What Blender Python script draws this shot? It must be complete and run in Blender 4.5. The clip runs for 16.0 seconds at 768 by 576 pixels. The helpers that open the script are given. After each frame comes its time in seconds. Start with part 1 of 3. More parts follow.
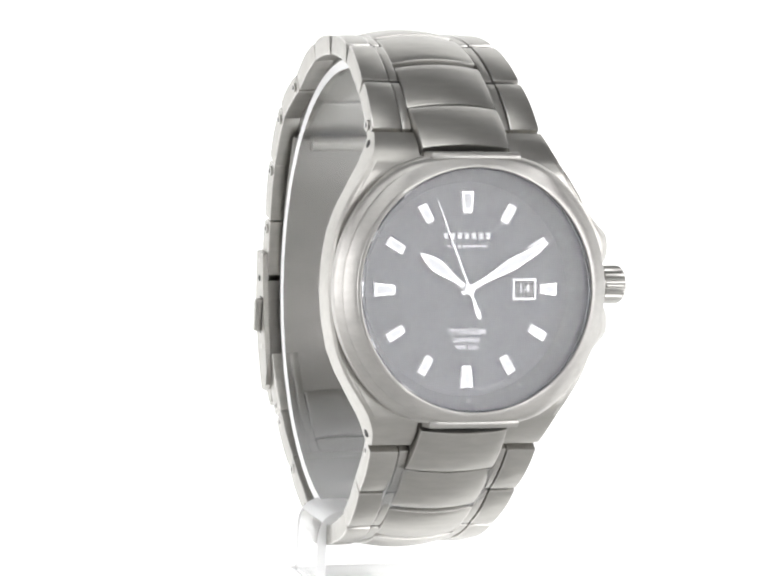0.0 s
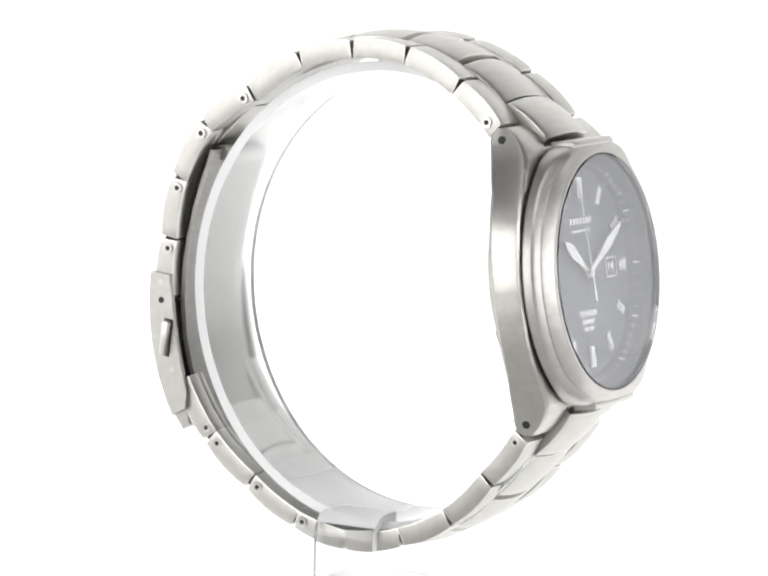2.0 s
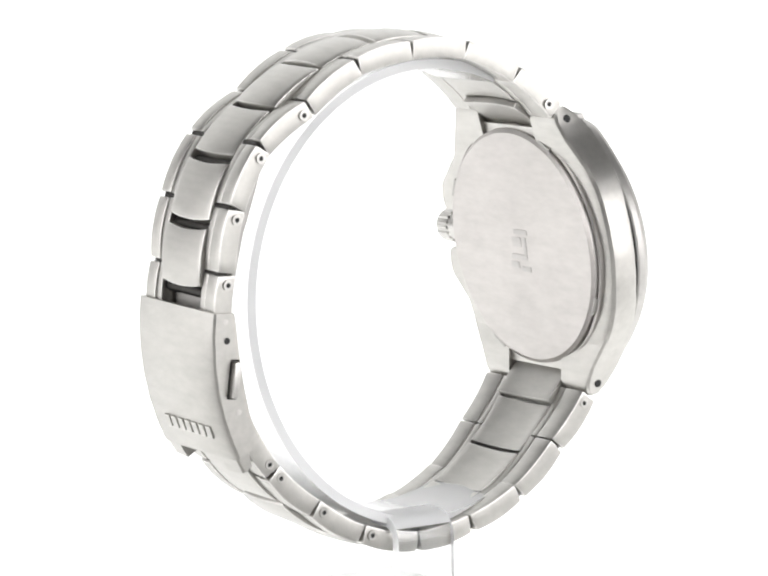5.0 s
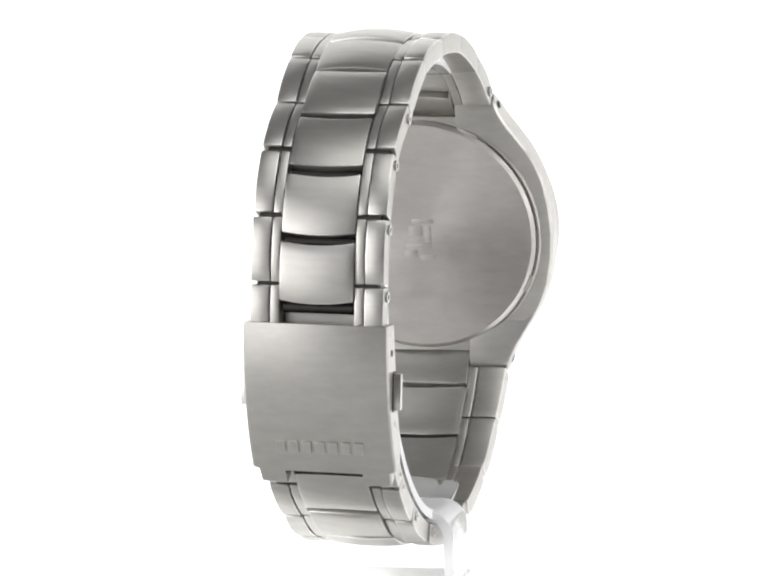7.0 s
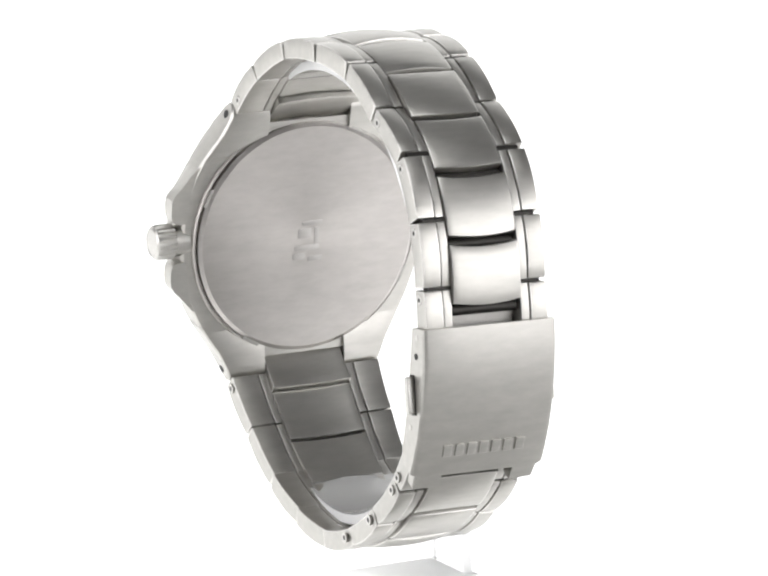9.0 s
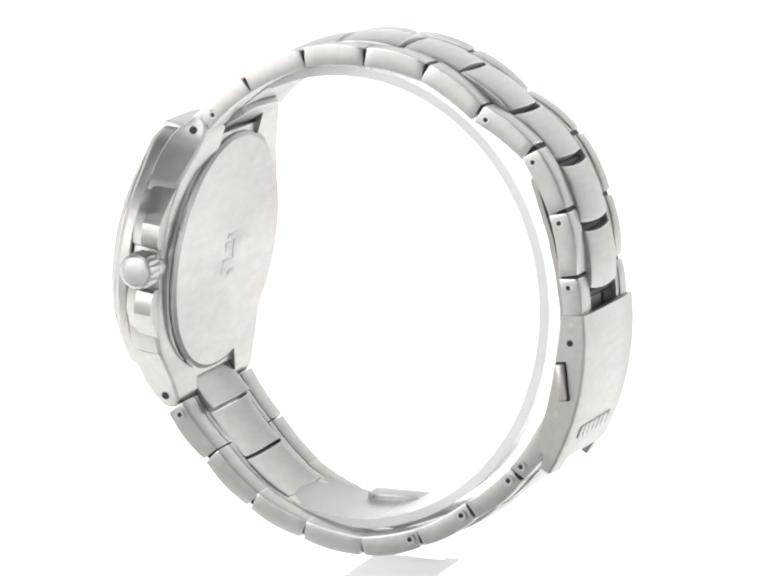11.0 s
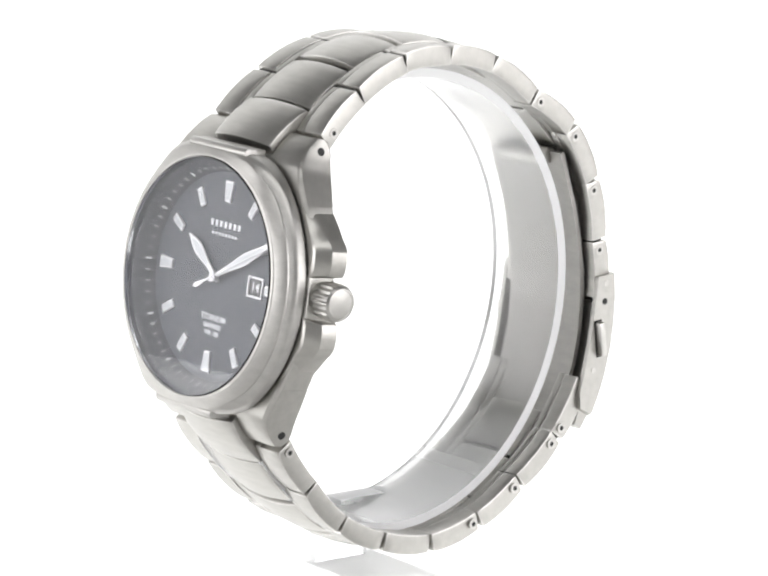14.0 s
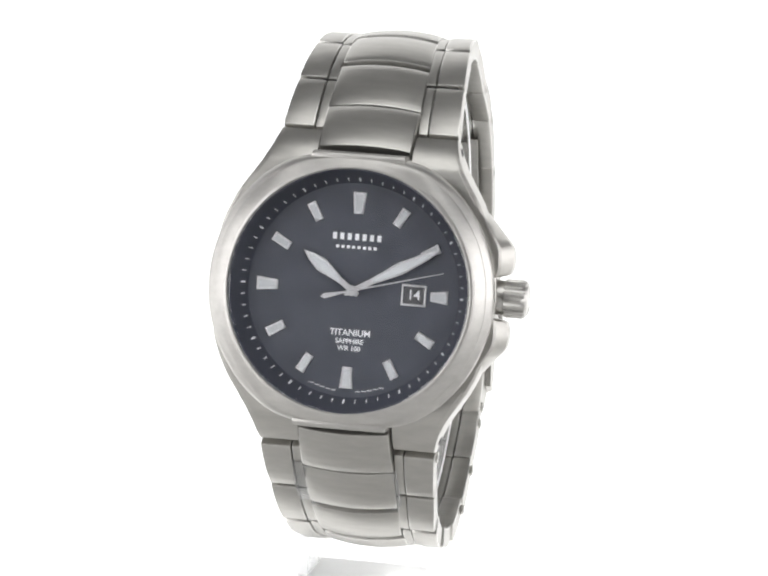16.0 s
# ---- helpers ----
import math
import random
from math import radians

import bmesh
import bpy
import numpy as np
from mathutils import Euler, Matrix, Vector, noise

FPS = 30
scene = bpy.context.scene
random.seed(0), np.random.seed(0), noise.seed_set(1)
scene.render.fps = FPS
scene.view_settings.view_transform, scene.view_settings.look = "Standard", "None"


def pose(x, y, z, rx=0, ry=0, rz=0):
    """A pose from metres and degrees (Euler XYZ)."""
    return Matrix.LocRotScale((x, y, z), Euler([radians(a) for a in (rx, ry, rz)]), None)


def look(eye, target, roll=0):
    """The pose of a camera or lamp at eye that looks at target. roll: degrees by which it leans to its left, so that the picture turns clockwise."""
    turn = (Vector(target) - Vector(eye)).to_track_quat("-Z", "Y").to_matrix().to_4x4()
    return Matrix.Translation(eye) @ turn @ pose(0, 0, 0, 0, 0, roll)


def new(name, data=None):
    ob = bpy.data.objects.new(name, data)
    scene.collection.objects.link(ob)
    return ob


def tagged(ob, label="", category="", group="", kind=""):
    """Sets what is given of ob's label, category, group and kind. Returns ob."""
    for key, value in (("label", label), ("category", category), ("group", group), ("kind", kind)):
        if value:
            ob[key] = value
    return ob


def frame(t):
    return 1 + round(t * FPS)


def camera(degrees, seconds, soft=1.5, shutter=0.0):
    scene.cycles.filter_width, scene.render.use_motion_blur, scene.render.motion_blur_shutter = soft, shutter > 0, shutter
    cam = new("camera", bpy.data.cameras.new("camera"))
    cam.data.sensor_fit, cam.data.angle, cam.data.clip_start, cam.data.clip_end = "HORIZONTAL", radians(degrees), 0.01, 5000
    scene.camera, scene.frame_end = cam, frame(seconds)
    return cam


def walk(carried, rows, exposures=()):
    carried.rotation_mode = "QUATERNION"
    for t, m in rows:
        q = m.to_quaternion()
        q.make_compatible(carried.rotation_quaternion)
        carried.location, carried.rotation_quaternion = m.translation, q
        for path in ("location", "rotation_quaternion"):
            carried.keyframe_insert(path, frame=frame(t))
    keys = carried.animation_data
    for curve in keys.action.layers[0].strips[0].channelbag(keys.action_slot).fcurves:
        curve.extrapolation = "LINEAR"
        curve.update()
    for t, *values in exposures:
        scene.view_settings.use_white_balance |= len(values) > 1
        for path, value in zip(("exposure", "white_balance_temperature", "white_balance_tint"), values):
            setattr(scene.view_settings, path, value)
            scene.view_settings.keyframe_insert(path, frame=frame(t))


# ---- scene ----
MM = 0.001
LIFT = 0.0448          # height of the turntable's axis point above the table

# camera: stands still on a stand before the turntable
cam = camera(11.47, 16.0, soft=2.3)
ELEV, DIST = radians(9.636), 0.5637
EYE = (0.0, -DIST * math.cos(ELEV), LIFT + DIST * math.sin(ELEV))
VIEW = look(EYE, (0.0, 0.0, LIFT), 0.54)
walk(cam, [(0.0, VIEW), (16.0, VIEW)])

# ---- light ----
world = bpy.data.worlds.new("studio")
scene.world = world
world.use_nodes = True
bg = world.node_tree.nodes["Background"]
bg.inputs["Color"].default_value = (0.95, 0.97, 1.0, 1)
bg.inputs["Strength"].default_value = 0.25


def softbox(name, eye, target, sx, sy, watts, color=(1, 1, 1)):
    lamp = bpy.data.lights.new(name, "AREA")
    lamp.shape, lamp.size, lamp.size_y, lamp.energy, lamp.color = "RECTANGLE", sx, sy, watts, color
    ob = new(name, lamp)
    ob.matrix_world = look(eye, target)
    return ob


def side_softbox(name, az0, az1, height, watts, color):
    """A softbox half a metre from the watch that spans the given bearings from the camera's line."""
    mid, half = radians((az0 + az1) / 2), radians(abs(az1 - az0) / 2)
    eye = (0.48 * math.sin(mid), -0.03 - 0.48 * math.cos(mid), 0.145)
    return softbox(name, eye, (0, -0.03, 0.055), 0.96 * math.tan(half), height, watts, color)


side_softbox("softbox_east", 31, 61, 0.27, 0.76, (1.0, 0.99, 1.0))
side_softbox("softbox_east_side", 61, 93, 0.28, 0.78, (1.0, 0.985, 1.0))
side_softbox("softbox_west", -31, -61, 0.27, 0.76, (1.0, 0.99, 1.0))
side_softbox("softbox_west_side", -61, -96, 0.28, 0.72, (1.0, 0.985, 1.0))
# unseen lamp, added only to lay a pale veil on the crystal
side_softbox("west_rear_fill", -96, -112, 0.28, 0.14, (1.0, 0.985, 1.0))
# unseen fill added above the front to brighten faces turned to the camera
softbox("front_top_fill", (0.0, -0.30, 0.56), (0, 0, 0.05), 0.55, 0.36, 1.2)
scene.view_settings.exposure = 0.0


# ---- materials ----
def material(name):
    m = bpy.data.materials.new(name)
    m.use_nodes = True
    t = m.node_tree
    return m, t, t.nodes["Principled BSDF"]


def node(t, kind, **inputs):
    n = t.nodes.new(kind)
    for k, v in inputs.items():
        n.inputs[k].default_value = v
    return n


def noise_of(t, stretch, scale, detail=4.0):
    """Noise over the thing's own space, stretched along the grain."""
    co = t.nodes.new("ShaderNodeTexCoord")
    mp = node(t, "ShaderNodeMapping", Scale=stretch)
    nz = node(t, "ShaderNodeTexNoise", Scale=scale, Detail=detail, Roughness=0.6)
    t.links.new(co.outputs["Object"], mp.inputs["Vector"])
    t.links.new(mp.outputs["Vector"], nz.inputs["Vector"])
    return nz


def ramp(t, src, lo, hi, a=0.3, b=0.7):
    r = t.nodes.new("ShaderNodeMapRange")
    for k, v in (("From Min", a), ("From Max", b), ("To Min", lo), ("To Max", hi)):
        r.inputs[k].default_value = v
    t.links.new(src, r.inputs["Value"])
    return r.outputs["Result"]


def metal(name, color, rough, grain=(1.0, 12.0, 12.0), bump=0.05, spread=0.10, fine=3500.0):
    m, t, b = material(name)
    b.inputs["Metallic"].default_value = 1.0
    g = noise_of(t, grain, fine, 3.0)
    s = noise_of(t, (1, 3, 3), 260.0, 5.0)
    info = t.nodes.new("ShaderNodeObjectInfo")
    mix = node(t, "ShaderNodeMix")
    mix.data_type = "RGBA"
    dark = [c * 0.86 for c in color]
    mix.inputs["A"].default_value, mix.inputs["B"].default_value = (*dark, 1), (*[min(1, c * 1.08) for c in color], 1)
    add = t.nodes.new("ShaderNodeMath")
    add.operation = "MULTIPLY_ADD"
    t.links.new(info.outputs["Random"], add.inputs[0])
    add.inputs[1].default_value = 0.25
    t.links.new(ramp(t, s.outputs["Fac"], 0.15, 0.75), add.inputs[2])
    t.links.new(add.outputs[0], mix.inputs["Factor"])
    t.links.new(mix.outputs["Result"], b.inputs["Base Color"])
    t.links.new(ramp(t, g.outputs["Fac"], rough - spread, rough + spread), b.inputs["Roughness"])
    if bump:
        bp = node(t, "ShaderNodeBump", Strength=bump, Distance=0.00003)
        t.links.new(g.outputs["Fac"], bp.inputs["Height"])
        t.links.new(bp.outputs["Normal"], b.inputs["Normal"])
    return m


def plain(name, color, rough=0.5, metallic=0.0, vary=0.12, scale=900.0):
    m, t, b = material(name)
    n = noise_of(t, (1, 1, 1), scale)
    mix = node(t, "ShaderNodeMix")
    mix.data_type = "RGBA"
    mix.inputs["A"].default_value = (*[c * (1 - vary) for c in color], 1)
    mix.inputs["B"].default_value = (*[min(1, c * (1 + vary)) for c in color], 1)
    t.links.new(ramp(t, n.outputs["Fac"], 0, 1), mix.inputs["Factor"])
    t.links.new(mix.outputs["Result"], b.inputs["Base Color"])
    t.links.new(ramp(t, n.outputs["Fac"], rough * 0.85, rough * 1.15), b.inputs["Roughness"])
    b.inputs["Metallic"].default_value = metallic
    return m


def clear(name, ior, color=(1, 1, 1), rough=0.0):
    m, t, b = material(name)
    b.inputs["Base Color"].default_value = (*color, 1)
    b.inputs["Transmission Weight"].default_value = 1.0
    b.inputs["Roughness"].default_value = rough
    b.inputs["IOR"].default_value = ior
    return m


TITANIUM = metal("brushed_titanium", (0.465, 0.456, 0.43), 0.39, spread=0.08, fine=1500.0)
CASE_METAL = metal("case_titanium", (0.49, 0.48, 0.453), 0.37, spread=0.07, grain=(12.0, 1.0, 12.0), fine=1500.0)
POLISHED = metal("polished_titanium", (0.54, 0.53, 0.505), 0.33, bump=0.04, spread=0.08)
BEZEL_METAL = metal("satin_bezel", (0.51, 0.50, 0.478), 0.43, grain=(1, 1, 1), bump=0.05, spread=0.08)
BACK_METAL = metal("caseback_steel", (0.50, 0.48, 0.46), 0.40, grain=(1, 1, 1), bump=0.0, spread=0.05, fine=300.0)


def turned_finish(m, amount):
    """Fine circular brushing round the disc's own axis."""
    t = m.node_tree
    tangent = t.nodes.new("ShaderNodeTangent")
    tangent.direction_type, tangent.axis = "RADIAL", "Z"
    b = t.nodes["Principled BSDF"]
    b.inputs["Anisotropic"].default_value = amount
    t.links.new(tangent.outputs["Tangent"], b.inputs["Tangent"])


turned_finish(BACK_METAL, 0.55)
# near black, so link gaps and button slots carry their shade in colour
PIN_METAL = metal("gap_shade_metal", (0.05, 0.048, 0.045), 0.5)
# lighter metal on the bevels stands in for bright edge highlights
RIM_METAL = metal("edge_highlight_metal", (0.58, 0.57, 0.545), 0.3, bump=0.0, spread=0.08)
WORN = metal("worn_engraving", (0.46, 0.445, 0.43), 0.45, bump=0.0)
BLADE_METAL = metal("clasp_blade_steel", (0.43, 0.42, 0.40), 0.55)
BLACK = plain("black_hole", (0.012, 0.012, 0.012), 0.6)
DIAL_PAINT = plain("blue_black_dial", (0.055, 0.060, 0.076), 0.45, 0.0, 0.18, 260.0)
RING_PAINT = plain("chapter_ring_black", (0.038, 0.041, 0.053), 0.4)
WHITE_PRINT = plain("white_print", (0.72, 0.73, 0.76), 0.5, 0.0, 0.05)
LUME = plain("pale_lume", (0.50, 0.52, 0.54), 0.55, 0.0, 0.06)
SILVER = metal("silver_hand", (0.72, 0.72, 0.74), 0.32, bump=0.0, spread=0.05)
for m, level in ((DIAL_PAINT, 0.3), (RING_PAINT, 0.12)):
    m.node_tree.nodes["Principled BSDF"].inputs["Specular IOR Level"].default_value = level
DATE_GREY = plain("date_disc", (0.05, 0.05, 0.055), 0.5)
SAPPHIRE = clear("sapphire_crystal", 1.52)
ACRYLIC = clear("clear_acrylic", 1.49, (0.985, 0.99, 0.99), 0.14)


def frosted(name, through_share):
    m, t, b = material(name)
    n = noise_of(t, (1, 1, 1), 700.0)
    b.inputs["Base Color"].default_value = (0.97, 0.975, 0.975, 1)
    b.inputs["Transmission Weight"].default_value = through_share
    b.inputs["IOR"].default_value = 1.06
    t.links.new(ramp(t, n.outputs["Fac"], 0.30, 0.36), b.inputs["Roughness"])
    return m


EDGE = frosted("sawn_acrylic_edge", 0.25)
# whiter acrylic that stands in for the white reflection on upward faces
SHEEN_TOP = frosted("acrylic_top_sheen", 0.4)


def painted_sheen(name, low, high):
    """Clear acrylic with the white backdrop reflection painted in towards its bow's lowest part."""
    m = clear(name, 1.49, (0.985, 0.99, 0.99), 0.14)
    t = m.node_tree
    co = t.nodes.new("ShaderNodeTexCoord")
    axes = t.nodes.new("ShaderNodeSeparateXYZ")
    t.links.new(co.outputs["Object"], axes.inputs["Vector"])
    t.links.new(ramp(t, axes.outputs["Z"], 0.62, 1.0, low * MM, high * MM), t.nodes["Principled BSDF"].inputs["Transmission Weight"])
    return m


SHEEN_ACRYLIC = painted_sheen("acrylic_painted_sheen", -32.0, -20.0)


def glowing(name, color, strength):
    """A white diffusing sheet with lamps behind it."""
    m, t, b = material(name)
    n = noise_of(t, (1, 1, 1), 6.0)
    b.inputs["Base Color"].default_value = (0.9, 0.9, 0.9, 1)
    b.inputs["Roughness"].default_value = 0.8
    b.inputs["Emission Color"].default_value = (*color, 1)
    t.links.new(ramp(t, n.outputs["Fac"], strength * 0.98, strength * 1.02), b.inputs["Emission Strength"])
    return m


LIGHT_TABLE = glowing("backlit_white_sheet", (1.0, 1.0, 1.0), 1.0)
TABLE_WHITE = plain("matt_white_board", (0.72, 0.72, 0.71), 0.7, 0.0, 0.05, 20.0)
WALL_GREY = plain("studio_grey_wall", (0.25, 0.25, 0.25), 0.9, 0.0, 0.08, 8.0)


# ---- mesh helpers, lengths in millimetres ----
def part(name, bm, mat, parent, label="", m=None, smooth=24, rim=None):
    me = bpy.data.meshes.new(name)
    bmesh.ops.recalc_face_normals(bm, faces=bm.faces)
    bmesh.ops.scale(bm, vec=(MM, MM, MM), verts=bm.verts)
    for f in bm.faces:
        f.smooth = True
    for e in bm.edges:
        if len(e.link_faces) == 2 and e.calc_face_angle(0) > radians(smooth):
            e.smooth = False
    bm.to_mesh(me)
    bm.free()
    me.materials.append(mat)
    if rim:
        me.materials.append(rim)
    else:
        for f in me.polygons:
            f.material_index = 0
    return placed(name, me, parent, label, m)


def placed(name, me, parent, label="", m=None):
    ob = new(name, me)
    ob.parent = parent
    if m is not None:
        ob.matrix_local = Matrix.Translation(m.translation * MM) @ m.to_3x3().to_4x4()
    return tagged(ob, label)


def box(bm, x0, x1, y0, y1, z0, z1, bevel=0.2, dome=0.0, cut=1, tx=None):
    """A bevelled block. dome: how far its top bulges along y; tx: (x0, x1) at the far end y1 where it tapers."""
    if tx is None:
        tx = (x0, x1)
    made = []
    rows = []
    for i in range(cut + 1):
        u = i / cut
        a, b = x0 + (tx[0] - x0) * u, x1 + (tx[1] - x1) * u
        y, h = y0 + (y1 - y0) * u, z1 + dome * (1 - (2 * u - 1) ** 2) - dome
        lo = z0 + 0.6 * (dome * (1 - (2 * u - 1) ** 2) - dome) if dome else z0
        rows.append([bm.verts.new(p) for p in ((a, y, lo), (b, y, lo), (b, y, h), (a, y, h))])
    faces = [bm.faces.new(rows[0]), bm.faces.new(rows[-1][::-1])]
    for p, q in zip(rows, rows[1:]):
        for k in range(4):
            faces.append(bm.faces.new((p[k], q[k], q[(k + 1) % 4], p[(k + 1) % 4])))
    bmesh.ops.recalc_face_normals(bm, faces=faces)
    if bevel:
        edges = {e for f in faces for e in f.edges if len(e.link_faces) == 2 and e.calc_face_angle(0) > 0.6}
        done = bmesh.ops.bevel(bm, geom=list(edges), offset=bevel, segments=2, profile=0.6, affect="EDGES", clamp_overlap=True)
        for f in done["faces"]:
            f.material_index = 1
    return bm


def crowned(bm, w0, w1, y0, y1, z0, z1, crown, dome, bevel, bow=0.0):
    """A link whose top bulges both across (crown) and along (dome) the chain; bow: how far its ends curve along the chain."""
    nx, ny = 10, 6
    top, low = [], []
    for j in range(ny + 1):
        v = j / ny
        w, y = w0 + (w1 - w0) * v, y0 + (y1 - y0) * v
        bend = dome * (2 * v - 1) ** 2
        top.append([bm.verts.new((w * (2 * i / nx - 1), y - bow * (2 * i / nx - 1) ** 2, z1 - bend - crown * (2 * i / nx - 1) ** 2)) for i in range(nx + 1)])
        low.append([bm.verts.new((w * (2 * i / nx - 1), y - bow * (2 * i / nx - 1) ** 2, z0 - 0.6 * bend - 0.5 * crown * (2 * i / nx - 1) ** 2)) for i in range(nx + 1)])
    faces = []
    for j in range(ny):
        for i in range(nx):
            faces.append(bm.faces.new((top[j][i], top[j][i + 1], top[j + 1][i + 1], top[j + 1][i])))
            faces.append(bm.faces.new((low[j][i], low[j + 1][i], low[j + 1][i + 1], low[j][i + 1])))
        for i in (0, nx):
            faces.append(bm.faces.new((top[j][i], top[j + 1][i], low[j + 1][i], low[j][i])))
    for j in (0, ny):
        for i in range(nx):
            faces.append(bm.faces.new((top[j][i], low[j][i], low[j][i + 1], top[j][i + 1])))
    bmesh.ops.recalc_face_normals(bm, faces=faces)
    edges = {e for f in faces for e in f.edges if e.calc_face_angle(0) > 0.6}
    done = bmesh.ops.bevel(bm, geom=list(edges), offset=bevel, segments=2, profile=0.6, affect="EDGES", clamp_overlap=True)
    for f in done["faces"]:
        f.material_index = 1
    return bm


def cylinder(bm, radius, z0, z1, n=24, bevel=0.0, m=Matrix()):
    lo = [bm.verts.new(m @ Vector((radius * math.cos(2 * math.pi * i / n), radius * math.sin(2 * math.pi * i / n), z0))) for i in range(n)]
    hi = [bm.verts.new(m @ Vector((radius * math.cos(2 * math.pi * i / n), radius * math.sin(2 * math.pi * i / n), z1))) for i in range(n)]
    fs = [bm.faces.new(lo[::-1]), bm.faces.new(hi)]
    for i in range(n):
        fs.append(bm.faces.new((lo[i], lo[(i + 1) % n], hi[(i + 1) % n], hi[i])))
    if bevel:
        es = {e for f in fs[:2] for e in f.edges}
        bmesh.ops.bevel(bm, geom=list(es), offset=bevel, segments=3, affect="EDGES", clamp_overlap=True)
    return bm


def loft(bm, rings, closed=True, caps=True):
    """Skins rings of equal length, one after the other."""
    vs = [[bm.verts.new(p) for p in r] for r in rings]
    n = len(vs[0])
    for a, b in zip(vs, vs[1:]):
        for i in range(n if closed else n - 1):
            j = (i + 1) % n
            bm.faces.new((a[i], b[i], b[j], a[j]))
    if caps:
        bm.faces.new(vs[0][::-1])
        bm.faces.new(vs[-1])
    return bm


def prism(bm, outline, z0, z1, bevel=0.0):
    """A flat outline, raised from z0 to z1."""
    lo = [bm.verts.new((x, y, z0)) for x, y in outline]
    hi = [bm.verts.new((x, y, z1)) for x, y in outline]
    n = len(lo)
    top = bm.faces.new(hi)
    bm.faces.new(lo[::-1])
    for i in range(n):
        bm.faces.new((lo[i], lo[(i + 1) % n], hi[(i + 1) % n], hi[i]))
    if bevel:
        bmesh.ops.bevel(bm, geom=list(top.edges), offset=bevel, segments=2, affect="EDGES", clamp_overlap=True)
    return bm


def lathe(bm, profile, n=96, closed=False):
    """Turns a profile of (radius, height) about z."""
    rings = [[(r * math.cos(2 * math.pi * i / n), r * math.sin(2 * math.pi * i / n), z) for i in range(n)] for r, z in profile]
    if closed:
        rings.append(rings[0])
    return loft(bm, rings, True, False)


def thread(xs, ys, x):
    return float(np.interp(x, xs, ys))


# ---- the setting ----
def sweep():
    """White sheet: flat under the turntable, bent up behind it."""
    bm = bmesh.new()
    prof = [(-15.0, 0.0), (500.0, 0.0)]
    for i in range(1, 17):
        a = i / 16 * math.pi / 2
        prof.append((500 + 300 * math.sin(a), 300 - 300 * math.cos(a)))
    prof.append((800.0, 1200.0))
    loft(bm, [[(-1300.0, y, z), (1300.0, y, z)] for y, z in prof], False, False)
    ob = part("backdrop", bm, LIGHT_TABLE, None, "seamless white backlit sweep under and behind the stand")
    return tagged(ob, kind="structure")


def table():
    """Unseen white table top before and around the sheet, added as a soft reflector."""
    ob = part("table_top", box(bmesh.new(), -1350, 1350, -760, 820, -40, -0.4, 2.0), TABLE_WHITE, None, "unseen plain white table top, added under the white sheet")
    return tagged(ob, kind="structure")


def room():
    """Plain studio walls and ceiling outside the set."""
    for name, x0, x1, y0, y1, z0, z1 in (("wall_south", -1500, 1500, -1600, -1500, -800, 1800), ("wall_west", -1600, -1500, -1600, 1500, -800, 1800),
                                         ("wall_east", 1500, 1600, -1600, 1500, -800, 1800), ("wall_north", -1600, 1600, 1500, 1600, -800, 1800),
                                         ("ceiling", -1600, 1600, -1600, 1600, 1800, 1900), ("floor", -1600, 1600, -1600, 1600, -900, -800)):
        ob = part(name, box(bmesh.new(), x0, x1, y0, y1, z0, z1, 0), WALL_GREY, None, "plain grey studio " + name.split("_")[0])
        tagged(ob, kind="structure")


# ---- the watch ----
# joints of the bracelet's side links in the watch's middle plane (back, up), from the case to the clasp
UPPER = [(-23.2, 25.6), (-16.4, 31.6), (-7.7, 35.7), (1.5, 36.1), (10.5, 34.2), (18.7, 28.7), (26.5, 23.4), (31.0, 15.0), (32.7, 5.8), (33.3, -3.0)]
LOWER = [(-28.8, -17.6), (-23.2, -24.7), (-16.6, -31.2), (-8.5, -35.1), (0.8, -36.8), (10.0, -34.6), (18.0, -29.8), (25.1, -23.7), (30.3, -15.4)]
UPPER_WIDE = [12.5, 11.9, 11.2, 10.5, 9.9, 9.7, 9.6, 9.6, 9.6, 9.6]
LOWER_WIDE = [12.5, 11.9, 11.2, 10.6, 10.1, 9.8, 9.6, 9.6, 9.6]
MID_WIDE = ([0, 1, 2, 3, 4], [6.6, 6.35, 6.0, 5.6, 5.3])      # half width of the middle links
MID_WIDE_END = 6.6
CASE_TILT = 7.6
CASE = Matrix.Translation((-0.4, -31.9, 5.0)) @ Matrix(((1, 0, 0), (0, math.sin(radians(CASE_TILT)), -math.cos(radians(CASE_TILT))),
                                                           (0, math.cos(radians(CASE_TILT)), math.sin(radians(CASE_TILT))))).to_4x4()


def twist(y):
    """The bracelet hangs a little twisted: its back leans against the case."""
    u = min(1.0, max(0.0, (y + 25.0) / 45.0))
    u = u * u * (3 - 2 * u)
    return Matrix.Translation((-0.4 + 0.35 * u, 0, 0)) @ Matrix.Rotation(radians(-1.5 * u), 4, "Y")


def link_pose(p, q, out):
    """Pose with y along the chain from p to q, z outwards, x across."""
    d = Vector((0, q[0] - p[0], q[1] - p[1])).normalized()
    x = Vector((1, 0, 0)) * out
    z = x.cross(d)
    m = Matrix((x, d, z)).transposed().to_4x4()
    m.translation = (0, p[0], p[1])
    return twist(0.5 * (p[0] + q[0])) @ m, math.hypot(q[0] - p[0], q[1] - p[1])


